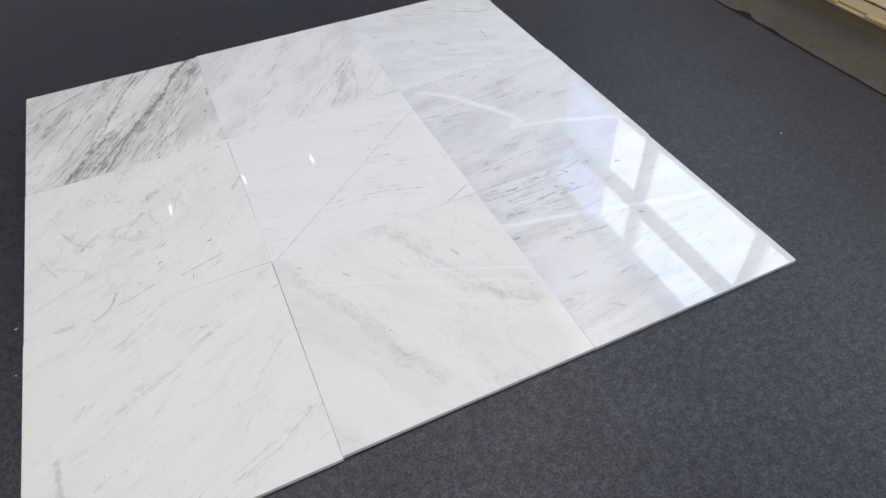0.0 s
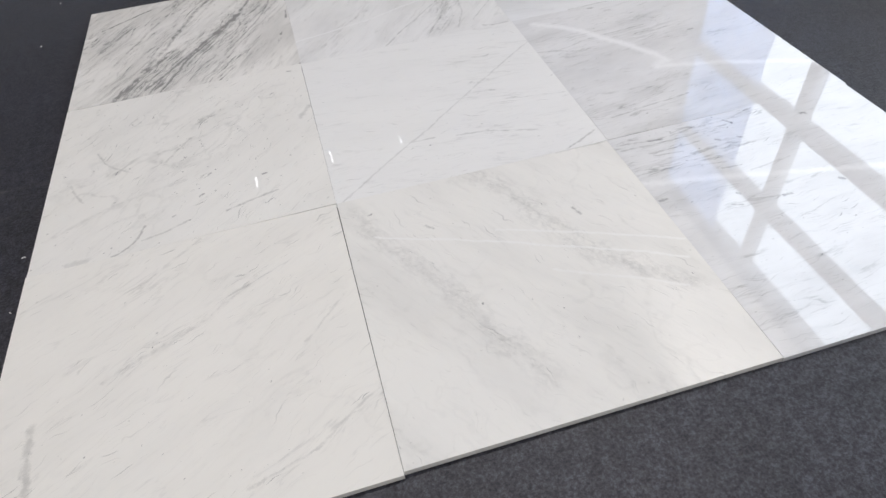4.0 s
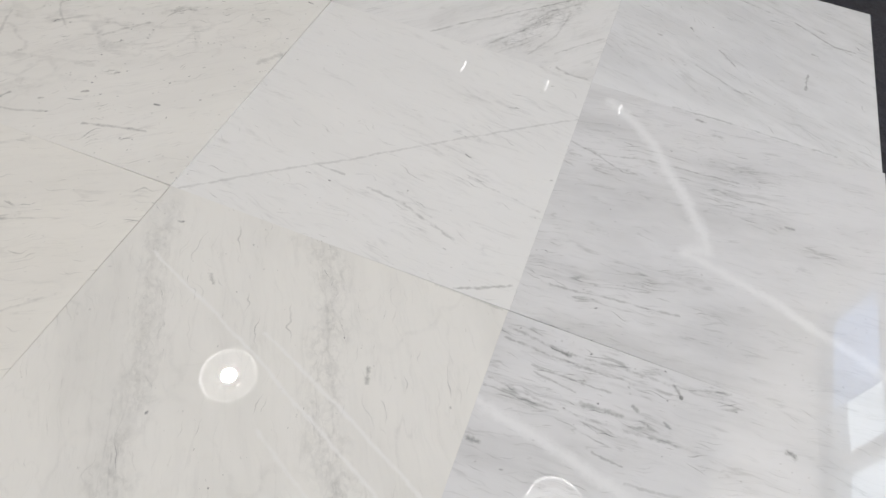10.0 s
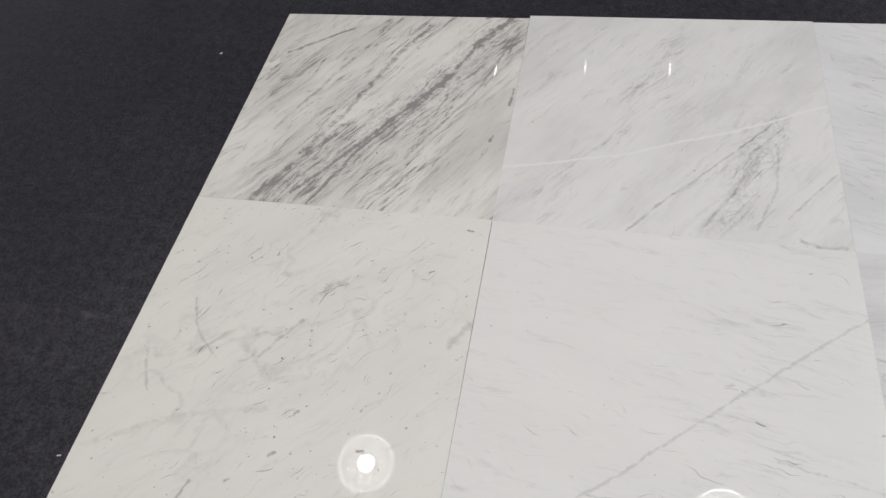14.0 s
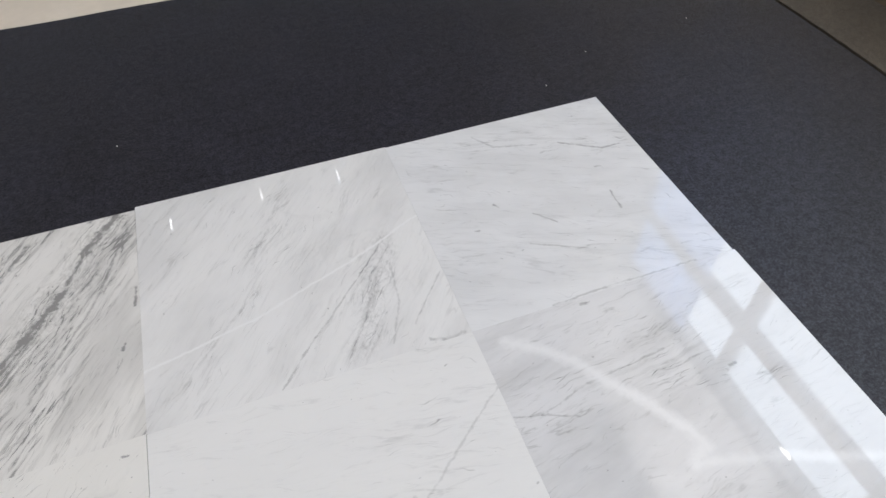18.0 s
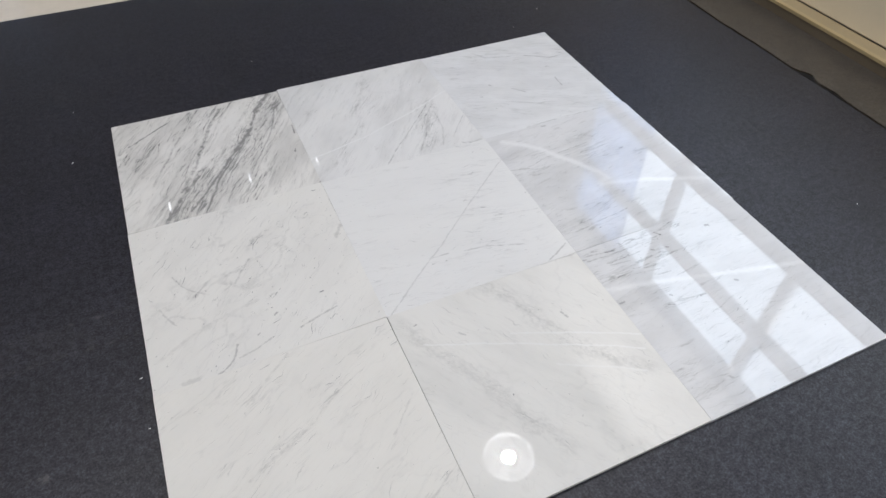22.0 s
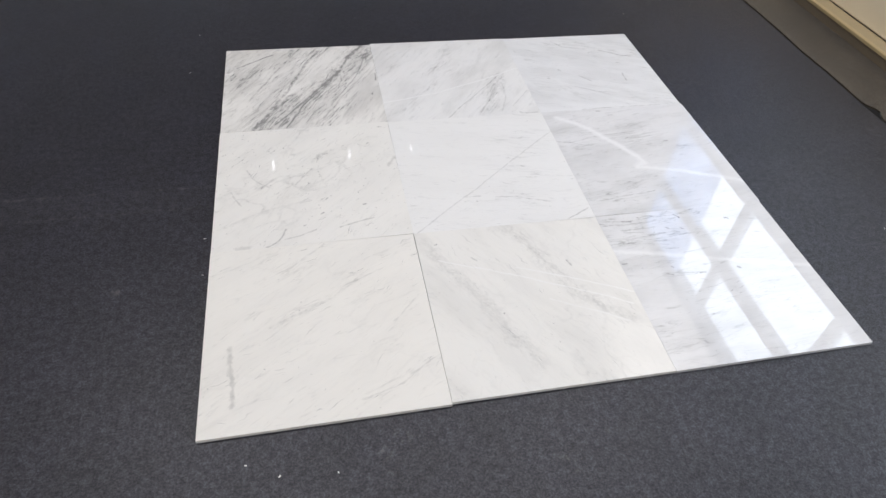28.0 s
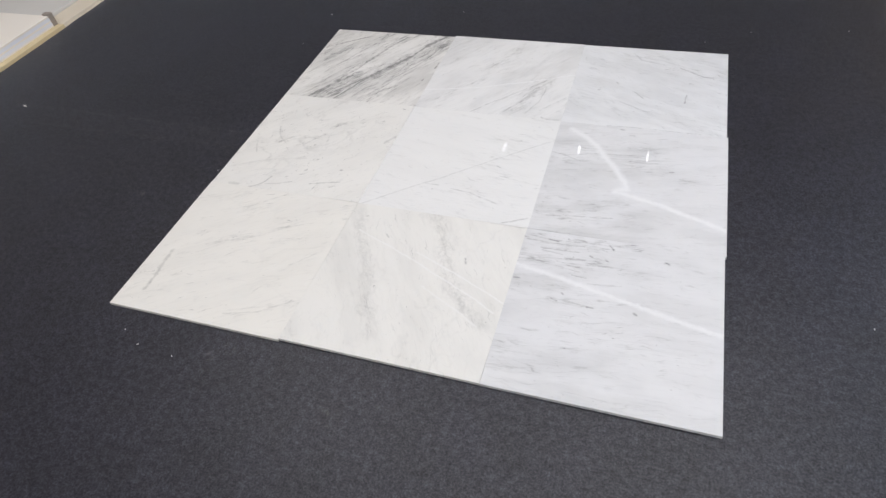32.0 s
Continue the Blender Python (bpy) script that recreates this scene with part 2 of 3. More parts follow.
    if window_fade:
        # the veining is painted fainter towards +x, like the veil of the window's reflection
        x = g.node("ShaderNodeSeparateXYZ", 0, {0: bent})
        dark = g.math("MULTIPLY", dark, g.ramp(g.math("SUBTRACT", x, seed * 3.1), window_fade[0], window_fade[1], 1.0, 0.5))
    pale = None
    for strength, width, breaks, *points in veins:
        d = distance(points, 0.014, 0.006)
        rag = g.math("MULTIPLY", g.math("SUBTRACT", crumble, 0.5), width * (1.2 if strength < 0 else 3.0))
        v = g.ramp(g.math("ADD", d, rag), width, 0.0, 0.0, abs(strength) * (1.0 if strength < 0 else 1.5))
        if breaks:
            v = g.math("MULTIPLY", v, g.ramp(g.noise(here, 45, 4, 0.65), 0.44 - 0.2 * (1 - breaks), 0.58, 1 - breaks, 1.0))
        if strength > 0:
            dark = g.math("ADD", dark, v)
        else:
            pale = v if pale is None else g.math("MAXIMUM", pale, v)
    if pale is not None:
        dark = g.math("MULTIPLY", dark, g.math("SUBTRACT", 1.0, pale))
    dark = g.math("MINIMUM", g.math("MAXIMUM", dark, 0.0), 1.0)
    base = g.mix(g.noise(here, 3.0, 2), tone, tuple(c * k for c, k in zip(tone, (0.97, 0.98, 1.0))))
    colour = g.mix(dark, base, tuple(c * 0.5 for c in grey))
    if pale is not None:
        colour = g.mix(g.math("MULTIPLY", pale, 0.7), colour, (0.86, 0.87, 0.88))
    g.set(Base_Color=colour, Roughness=g.ramp(g.noise(here, 14, 4), 0.35, 0.75, 0.002, 0.012), IOR=2.0)
    return g.m


def plain(name, colour, rough=0.5, vary=0.12, scale=6.0, fine=140.0, bump=0.0, metal=0.0):
    """A surface of one colour with stains at a large and grain at a small scale."""
    g = Graph(name)
    co = g.coords()
    k = g.math("ADD", g.math("MULTIPLY", g.noise(co, scale, 4), vary), g.math("MULTIPLY", g.noise(co, fine, 2), vary * 0.5))
    k = g.math("ADD", k, 1 - 0.75 * vary)
    g.set(Base_Color=g.scale(tuple(colour), k), Roughness=g.ramp(g.noise(co, scale * 2, 3), 0.3, 0.7, rough * 0.85, min(1, rough * 1.15)), Metallic=metal)
    if bump:
        g.bump(g.noise(co, fine, 3), bump, 0.002)
    return g.m


def glow(name, colour, strength):
    g = Graph(name)
    g.set(Base_Color=(0.8, 0.8, 0.8, 1), Emission_Color=(*colour, 1), Emission_Strength=strength)
    g.m.cycles.emission_sampling = "NONE"
    return g.m


def carpet_material(name, tint, mottle=1.0, scuffs=()):
    """Felt carpet. scuffs: (strength, width, (x, y), (x, y)) for dusty rubbed marks."""
    g = Graph(name)
    co = g.coords()
    fuzz = g.noise(co, 430, 2, 0.6)
    tuft = g.noise(co, 170, 3, 0.7)
    clump = g.noise(co, 50, 5, 0.72)
    blotch = g.noise(co, 7, 5, 0.6)
    wide = g.noise(co, 1.4, 3)
    k = g.math("MULTIPLY", g.ramp(fuzz, 0.32, 0.68, 0.66, 1.36), g.ramp(tuft, 0.34, 0.68, 1 - 0.32 * mottle, 1 + 0.38 * mottle))
    k = g.math("MULTIPLY", k, g.ramp(clump, 0.36, 0.66, 1 - 0.25 * mottle, 1 + 0.32 * mottle))
    k = g.math("MULTIPLY", k, g.ramp(blotch, 0.3, 0.72, 0.84, 1.18))
    k = g.math("MULTIPLY", k, g.ramp(wide, 0.3, 0.7, 0.93, 1.07))
    col = g.scale(tint, k)
    dust = g.math("MULTIPLY", g.ramp(g.noise(co, 3.2, 6, 0.7), 0.58, 0.78), g.ramp(g.noise(co, 60, 3, 0.7), 0.48, 0.7))
    flat = g.vec("MULTIPLY", g.vec("ADD", co, g.scale(g.vec("SUBTRACT", g.noise(co, 14, 3, 0.6, True), (0.5, 0.5, 0.5)), 0.02)), (1, 1, 0))
    for strength, width, a, b in scuffs:
        n = g.t.nodes.new("ShaderNodeGroup")
        n.node_tree = SEGMENT
        g.put(n.inputs[0], flat)
        n.inputs[1].default_value, n.inputs[2].default_value = (*a, 0), (*b, 0)
        dust = g.math("ADD", dust, g.math("MULTIPLY", g.ramp(n.outputs[0], width, width * 0.2, 0.0, strength), g.ramp(g.noise(co, 42, 4, 0.7), 0.44, 0.62)))
    col = g.mix(g.math("MULTIPLY", dust, 0.5), col, (0.16, 0.155, 0.15))
    g.set(Base_Color=col, Roughness=0.42, Specular_IOR_Level=g.math("MULTIPLY", g.ramp(tuft, 0.34, 0.68, 0.34, 0.56), g.ramp(clump, 0.34, 0.66, 0.85, 1.2)),
          Sheen_Weight=g.ramp(tuft, 0.3, 0.7, 0.45, 0.75), Sheen_Roughness=0.30, Sheen_Tint=(0.74, 0.85, 1.0, 1))
    g.bump(g.math("ADD", g.math("MULTIPLY", fuzz, 0.6), tuft), 0.4, 0.002)
    return g.m


SCUFFS = [(0.42, 0.010, (-1.3, 0.945), (-0.02, 0.932)), (0.36, 0.009, (-1.2, 0.826), (-0.02, 0.836)), (0.12, 0.09, (-0.9, 0.885), (-0.1, 0.885)),
          (0.75, 0.016, (-0.275, 0.506), (-0.245, 0.50)), (0.6, 0.012, (1.17, -0.493), (1.186, -0.492))]
CARPET = carpet_material("dark_carpet", (0.0160, 0.0161, 0.0238), scuffs=SCUFFS)
CARPET_STRIP = carpet_material("worn_carpet", (0.062, 0.053, 0.042), 0.35)
CREAM_FLOOR = plain("cream_stone_floor", (0.78, 0.71, 0.61), 0.22, 0.20, 4.5, 30)
CREAM_PAINT = plain("cream_paint", (0.84, 0.745, 0.56), 0.45, 0.06, 3, 60)
CREAM_WOOD = plain("cream_wood", (0.46, 0.365, 0.20), 0.4, 0.10, 8, 90)
WALL_PAINT = plain("wall_paint", (0.66, 0.63, 0.58), 0.8, 0.06, 2, 80)
CEILING_PAINT = plain("ceiling_paint", (0.72, 0.71, 0.69), 0.85, 0.05, 2, 80)
FRAME_PAINT = plain("window_frame_paint", (0.42, 0.43, 0.45), 0.4, 0.06, 5, 90)
STEEL = plain("brushed_steel", (0.55, 0.55, 0.56), 0.3, 0.08, 10, 200, 0.0, 0.9)
TAN_REFLECTION = plain("tan_reflection", (0.62, 0.48, 0.30), 0.8, 0.12, 9, 120)
PAPER = plain("white_board", (0.84, 0.80, 0.74), 0.6, 0.05, 6, 120)
BLUE_REFLECTION = plain("blue_grey_reflection", (0.47, 0.53, 0.62), 0.35, 0.08, 8, 100)
LINT = plain("white_lint", (0.75, 0.75, 0.74), 0.8, 0.05)


# ---- mesh helpers ----
def box_bm(x0, x1, y0, y1, z0, z1, bevel=0.0, segments=2):
    bm = bmesh.new()
    bmesh.ops.create_cube(bm, size=1)
    for v in bm.verts:
        v.co = Vector(((x0 + x1) / 2 + v.co.x * (x1 - x0), (y0 + y1) / 2 + v.co.y * (y1 - y0), (z0 + z1) / 2 + v.co.z * (z1 - z0)))
    if bevel:
        bmesh.ops.bevel(bm, geom=bm.edges[:], offset=bevel, segments=segments, affect="EDGES", profile=0.6)
    return bm


def part(name, bm, material, parent=None, label=""):
    """Links a bmesh as one mesh object, under a thing where one is given."""
    me = bpy.data.meshes.new(name)
    bmesh.ops.recalc_face_normals(bm, faces=bm.faces[:])
    bm.to_mesh(me)
    bm.free()
    me.materials.append(material)
    ob = new(name, me)
    if parent is not None:
        ob.parent = parent
    if label:
        ob["label"] = label
    return ob


def lathe(profile, steps=40):
    """A bmesh turned round z from (radius, height) pairs."""
    bm = bmesh.new()
    rings = []
    for r, z in profile:
        rings.append([bm.verts.new((r * math.cos(2 * math.pi * i / steps), r * math.sin(2 * math.pi * i / steps), z)) for i in range(steps)])
    for a, b in zip(rings, rings[1:]):
        for i in range(steps):
            bm.faces.new((a[i], a[(i + 1) % steps], b[(i + 1) % steps], b[i]))
    for f in bm.faces:
        f.smooth = True
    return bm


# ---- large structure ----
X0, X1, Y0, Y1, CEIL = -6.5, GLASS_X, -5.5, 9.5, 5.0
floor = part("floor", box_bm(X0, X1 + 0.2, Y0, Y1, -0.12, -0.004), CREAM_FLOOR)
tagged(floor, "cream polished stone floor beyond the carpet", "floor", kind="structure")
ceiling = part("ceiling", box_bm(X0, X1 + 0.25, Y0, Y1, CEIL, CEIL + 0.15), CEILING_PAINT)
tagged(ceiling, "plain white hall ceiling", "ceiling", kind="structure")
for name, b in {"wall_west": (X0 - 0.2, X0, Y0, Y1, -0.12, CEIL + 0.15), "wall_north": (X0 - 0.2, X1 + 0.25, Y1, Y1 + 0.2, -0.12, CEIL + 0.15),
                "wall_south": (X0 - 0.2, X1 + 0.25, Y0 - 0.2, Y0, -0.12, CEIL + 0.15)}.items():
    tagged(part(name, box_bm(*b), WALL_PAINT), "plain pale painted hall wall", "wall", kind="structure")

# window wall: openings between sill and head
WY0, WY1, SILL, HEAD = -2.11, 2.96, 0.72, 2.50
east = new("wall_east")
tagged(east, "pale wall with a long window over a low bench", "wall", kind="structure")
for b in ((X1 - 0.05, X1 + 0.25, Y0, WY0, -0.004, CEIL), (X1 - 0.05, X1 + 0.25, WY1, Y1, -0.004, CEIL),
          (X1 - 0.05, X1 + 0.25, WY0, WY1, -0.004, SILL), (X1 - 0.05, X1 + 0.065, WY0, WY1, HEAD, CEIL)):
    part("wall_section", box_bm(*b), WALL_PAINT, east)

window = new("window_1")
tagged(window, "long grey-framed window with clear panes", "window", kind="structure")
GLASS_NODES = Graph("window_glass")
GLASS_NODES.put(GLASS_NODES.t.nodes["Material Output"].inputs[0], GLASS_NODES.node("ShaderNodeMixShader", 0, {
    0: 0.07, 1: GLASS_NODES.node("ShaderNodeBsdfTransparent", 0, {"Color": (0.985, 0.995, 0.99, 1)}), 2: GLASS_NODES.node("ShaderNodeBsdfGlossy", 0, {"Roughness": 0.01})}))
GLASS = GLASS_NODES.m
V = [2.905, 1.905, 0.915, -0.075, -1.065, -2.055]
H = [SILL + 0.05, 1.31, 1.93, HEAD - 0.03]
for z in H:
    part("window_frame", box_bm(X1 - 0.012, X1 + 0.05, WY0, WY1, z - 0.048, z + 0.048, 0.006), FRAME_PAINT, window)
for y in V:
    part("mullion", box_bm(X1 - 0.017, X1 + 0.055, y - 0.036, y + 0.036, SILL, HEAD, 0.006), FRAME_PAINT, window)
for ya, yb in zip(V, V[1:]):
    for za, zb in zip(H, H[1:]):
        p = part("pane", box_bm(X1 + 0.018, X1 + 0.024, yb + 0.03, ya - 0.03, za + 0.04, zb - 0.04), GLASS, window)
        p.visible_shadow = False

FILM = Graph("pale_blue_blind")
cloth = FILM.scale((0.66, 0.76, 0.94), FILM.ramp(FILM.noise(FILM.coords(), 5, 3), 0.3, 0.7, 0.92, 1.06))
both = FILM.node("ShaderNodeMixShader", 0, {0: 0.75, 1: FILM.node("ShaderNodeBsdfDiffuse", 0, {"Color": cloth}), 2: FILM.node("ShaderNodeBsdfTranslucent", 0, {"Color": cloth})})
FILM.put(FILM.t.nodes["Material Output"].inputs[0], both)
blind = part("window_blind", box_bm(X1 - 0.004, X1 - 0.001, 2.25, 2.866, SILL + 0.10, HEAD - 0.08), FILM.m)
tagged(blind, "pale blue blind hanging behind one window pane", "blind")
OVERCAST = glow("overcast_daylight", (0.76, 0.87, 1.0), 0.6)
backdrop = part("backdrop", box_bm(X1 + 3, X1 + 3.1, -16, 20, -1, 14), OVERCAST)
tagged(backdrop, "bright overcast daylight outside the window", "sky", kind="structure")

WARM_GLOBE = glow("warm_globe", (1.0, 0.95, 0.80), 13.0)


def spot_globe(y, z, reach, r):
    """A lit globe on an arm outside the window wall, added to give a bright spot reflected in the tiles."""
    lamp = new("spot_globe")
    part("globe", lathe([(r * math.cos(a), r * math.sin(a)) for a in [radians(-89.5 + 179 * i / 16) for i in range(17)]], 32), WARM_GLOBE, lamp, "warm white lit globe")
    part("arm", box_bm(0.012 - reach, -0.01, -0.015, 0.015, r - 0.001, r + 0.027, 0.003), STEEL, lamp)
    part("wall_plate", box_bm(-reach, 0.014 - reach, -0.06, 0.06, r - 0.06, r + 0.09, 0.003), STEEL, lamp)
    lamp.location = (X1 + 0.065 + reach, y, z)
    return tagged(lamp, "warm white lit globe added outside the window for a bright spot on the tiles", "lamp", "globe lamps outside the window")


spot_globe(0.425, 2.57, 0.797, 0.25)
# stands in for the mirror image of a high bay lamp in the panes
spot_globe(1.73, 4.20, 1.105, 0.07)
# ---- carpet ----
def sheet(name, x0, x1, y0, y1, z0, z1, nx, ny, material, rough, edge):
    """A thick cloth sheet with a slightly uneven top and ragged edges."""
    bm = bmesh.new()
    top, low = [], []
    for j in range(ny + 1):
        for i in range(nx + 1):
            x, y = x0 + (x1 - x0) * i / nx, y0 + (y1 - y0) * j / ny
            ex = edge * noise.noise((x * 2, y * 4, 3)) + edge * 0.5 * noise.noise((x, y * 17, 9))
            ey = edge * noise.noise((x * 4, y, 5))
            px = x + (ex if i in (0, nx) else 0)
            py = y + (ey if j in (0, ny) else 0)
            if i == 0 and name == "carpet_strip":
                px += 0.034 * math.exp(-((y - 1.09) / 0.034) ** 2) + 0.010 * math.exp(-((y - 0.95) / 0.06) ** 2)
            z = z1 + rough * noise.noise((x * 3, y * 3, 1))
            top.append(bm.verts.new((px, py, z)))
            low.append(bm.verts.new((px, py, z0)))
    w = nx + 1
    for j in range(ny):
        for i in range(nx):
            a = j * w + i
            bm.faces.new((top[a], top[a + 1], top[a + w + 1], top[a + w]))
    border = [i for i in range(nx)] + [j * w + nx for j in range(ny)] + [ny * w + nx - i for i in range(nx)] + [(ny - j) * w for j in range(ny)]
    for a, b in zip(border, border[1:] + border[:1]):
        bm.faces.new((top[a], low[a], low[b], top[b])).material_index = 0
    bmesh.ops.delete(bm, geom=[v for v in low if not v.link_faces], context="VERTS")
    bmesh.ops.recalc_face_normals(bm, faces=bm.faces[:])
    for f in bm.faces:
        f.smooth = False
    return part(name, bm, material)


# black sheet added below the seam, so that the gap looks deeply shaded
SEAM_SHADE = plain("seam_shade_black", (0.004, 0.004, 0.004), 0.95, 0.1)
underlay = part("underlay", box_bm(-1.55, 2.94, -4.4, 2.235, -0.004, -0.0036), SEAM_SHADE)
tagged(underlay, "thin black sheet added beneath the carpets as the shade in their seam", "underlay", kind="structure")
carpet = sheet("carpet", -1.625, 2.650, -4.5, 2.862, -0.004, -0.0004, 60, 260, CARPET, 0.0003, 0.005)
tagged(carpet, "dark charcoal felt carpet with lint and dust", "carpet", kind="structure")
strip = sheet("carpet_strip", 2.657, 2.95, -4.5, 2.25, -0.0034, 0.0035, 10, 260, CARPET_STRIP, 0.0012, 0.006)
tagged(strip, "worn dark carpet strip along the window wall", "carpet", kind="structure")

# ---- marble tiles ----
TILES = {}


def tile(col, row, material, label, dx=0.0, dy=0.0, turn=0.0, tilt=(0.0, 0.0), size=(0.609, 0.609)):
    """A polished square tile with eased edges, lying on the carpet; its local origin is the near corner, and it leans about its middle."""
    ob = part("marble_tile", box_bm(0, size[0], 0, size[1], 0, TOP, 0.0003, 2), material)
    mid = Matrix.Translation((size[0] / 2, size[1] / 2, 0))
    ob.matrix_world = pose(col * T + 0.0002 + dx, row * T + 0.0002 + dy, 0.0) @ mid @ pose(0, 0, 0, tilt[0], tilt[1], turn) @ mid.inverted()
    tagged(ob, label, "tile", "marble tiles laid on the carpet")
    TILES[col, row] = ob


M00 = marble("marble_pale_smudged", 31, 0.11, 0.26, 1.1, 0.06, 1.3, net=0.06, tone=(0.805, 0.79, 0.745), bands=[
    (0.8, 0.05, 0, (0.115, 0.265), (0.255, 0.345), (0.434, 0.455)),
    (0.7, 0.05, 0, (0.394, 0.046), (0.494, 0.085), (0.60, 0.15)),
    (0.5, 0.06, 0, (0.202, 0.493), (0.332, 0.59))], veins=[
    (0.24, 0.010, 0.35, (0.069, 0.255), (0.075, 0.164), (0.081, 0.077)),
    (0.14, 0.006, 0.8, (0.168, 0.305), (0.255, 0.347), (0.339, 0.384), (0.434, 0.459)),
    (0.20, 0.004, 0.7, (0.394, 0.046), (0.494, 0.079), (0.605, 0.150)),
    (0.14, 0.004, 0.8, (0.502, 0.274), (0.590, 0.365)),
    (0.12, 0.005, 0.8, (0.202, 0.493), (0.332, 0.600))])
M10 = marble("marble_dotted_bands", -58, 0.12, 0.15, 0.9, 0.12, 2.7, net=0.10, tone=(0.795, 0.785, 0.748), bands=[
    (0.45, 0.045, 0.38, (0.30, 0.59), (0.382, 0.437), (0.452, 0.288), (0.56, 0.186)),
    (0.45, 0.045, 0.28, (0.023, 0.550), (0.171, 0.288), (0.252, 0.080)),
    (0.3, 0.16, 0, (0.15, 0.50), (0.50, 0.40))], veins=[
    (0.07, 0.022, 0.85, (0.244, 0.598), (0.293, 0.598), (0.335, 0.522), (0.382, 0.437), (0.424, 0.360), (0.452, 0.288)),
    (0.08, 0.024, 0.6, (0.452, 0.288), (0.48, 0.24), (0.56, 0.186)),
    (0.05, 0.024, 0.85, (0.023, 0.550), (0.074, 0.460), (0.171, 0.288), (0.197, 0.205), (0.252, 0.080)),
    (0.45, 0.005, 0.6, (0.448, 0.430), (0.454, 0.408)),
    (0.40, 0.005, 0.6, (0.158, 0.480), (0.170, 0.465)),
    (0.20, 0.004, 0.5, (0.485, 0.604), (0.60, 0.604)),
    (-0.6, 0.005, 0.3, (0.285, 0.423), (0.451, 0.353), (0.605, 0.281)),
    (-0.6, 0.005, 0.3, (0.056, 0.481), (0.259, 0.398), (0.491, 0.289), (0.589, 0.237)),
    (-0.45, 0.005, 0.4, (0.351, 0.289), (0.554, 0.178))])
M20_MARKS = [(0.28, 0.0028, 0.4, (0.060, 0.531), (0.184, 0.532)), (0.3, 0.0026, 0.4, (0.065, 0.522), (0.130, 0.514)), (0.29, 0.0026, 0.4, (0.004, 0.473), (0.113, 0.474)), (0.32, 0.0024, 0.3, (0.171, 0.435), (0.216, 0.432)), (0.22, 0.0026, 0.5, (0.223, 0.409), (0.320, 0.419)), (0.25, 0.0028, 0.4, (0.318, 0.348), (0.348, 0.355)), (0.4, 0.0045, 0.2, (0.217, 0.523), (0.223, 0.519)), (0.36, 0.004, 0.2, (0.264, 0.516), (0.273, 0.512)), (0.4, 0.0035, 0.2, (0.128, 0.331), (0.146, 0.326)), (0.36, 0.004, 0.2, (0.158, 0.356), (0.163, 0.353)), (0.4, 0.005, 0.2, (0.365, 0.326), (0.372, 0.321)), (0.4, 0.004, 0.3, (0.269, 0.581), (0.283, 0.565)), (0.3, 0.006, 0.6, (0.143, 0.500), (0.200, 0.503))]
M20 = marble("marble_streaked", 3, 0.28, 0.42, 0.88, 0.20, 3.1, grain=0.75, stray=0.02, window_fade=(0.28, 0.52), hair=1.45, marks=2.6, tone=(0.72, 0.723, 0.728), bands=[
    (0.8, 0.06, 0, (0.0, 0.57), (0.17, 0.555), (0.36, 0.59)),
    (0.7, 0.05, 0, (0.0, 0.487), (0.145, 0.478), (0.318, 0.491)),
    (0.4, 0.09, 0, (0.2, 0.22), (0.58, 0.24))], veins=[
    (0.32, 0.0035, 0.75, (0.009, 0.558), (0.170, 0.557), (0.284, 0.567)),
    (0.30, 0.0035, 0.8, (0.010, 0.578), (0.103, 0.571), (0.273, 0.581), (0.351, 0.599)),
    (0.26, 0.0035, 0.8, (0.008, 0.487), (0.145, 0.478), (0.318, 0.491)),
    (0.55, 0.007, 0.4, (0.438, 0.541), (0.448, 0.537)),
    (0.55, 0.005, 0.4, (0.097, 0.568), (0.110, 0.568)),
    (0.45, 0.006, 0.4, (0.006, 0.391), (0.022, 0.392)),
    (0.45, 0.004, 0.4, (0.236, 0.321), (0.252, 0.321)),
    (-0.68, 0.015, 0.25, (0.0, 0.447), (0.113, 0.422), (0.260, 0.384), (0.425, 0.342), (0.608, 0.300)), *M20_MARKS])
M21 = marble("marble_white_veined", 8, 0.28, 0.42, 0.88, 0.24, 4.6, grain=0.72, stray=0.02, window_fade=(0.28, 0.52), hair=1.45, marks=2.6, tone=(0.72, 0.723, 0.728), bands=[
    (0.5, 0.14, 0, (0.0, 0.40), (0.35, 0.45)),
    (0.5, 0.09, 0, (0.0, 0.13), (0.30, 0.12)),
    (0.7, 0.08, 0, (0.30, 0.40), (0.60, 0.33))], veins=[
    (0.30, 0.003, 0.7, (0.0, 0.415), (0.051, 0.404), (0.114, 0.378)),
    (0.27, 0.003, 0.7, (0.05, 0.404), (0.15, 0.43), (0.351, 0.451)),
    (0.30, 0.003, 0.8, (0.035, 0.072), (0.256, 0.100)),
    (0.55, 0.005, 0.4, (0.230, 0.594), (0.246, 0.594)),
    (0.40, 0.005, 0.5, (0.422, 0.374), (0.434, 0.376)),
    (-0.75, 0.020, 0.15, (0.050, 0.566), (0.110, 0.526), (0.160, 0.472), (0.195, 0.415), (0.240, 0.350), (0.275, 0.290), (0.286, 0.250)),
    (-0.7, 0.022, 0.15, (0.285, 0.255), (0.255, 0.236)),
    (-0.75, 0.016, 0.15, (0.250, 0.232), (0.320, 0.218), (0.400, 0.194), (0.490, 0.160), (0.608, 0.114))])
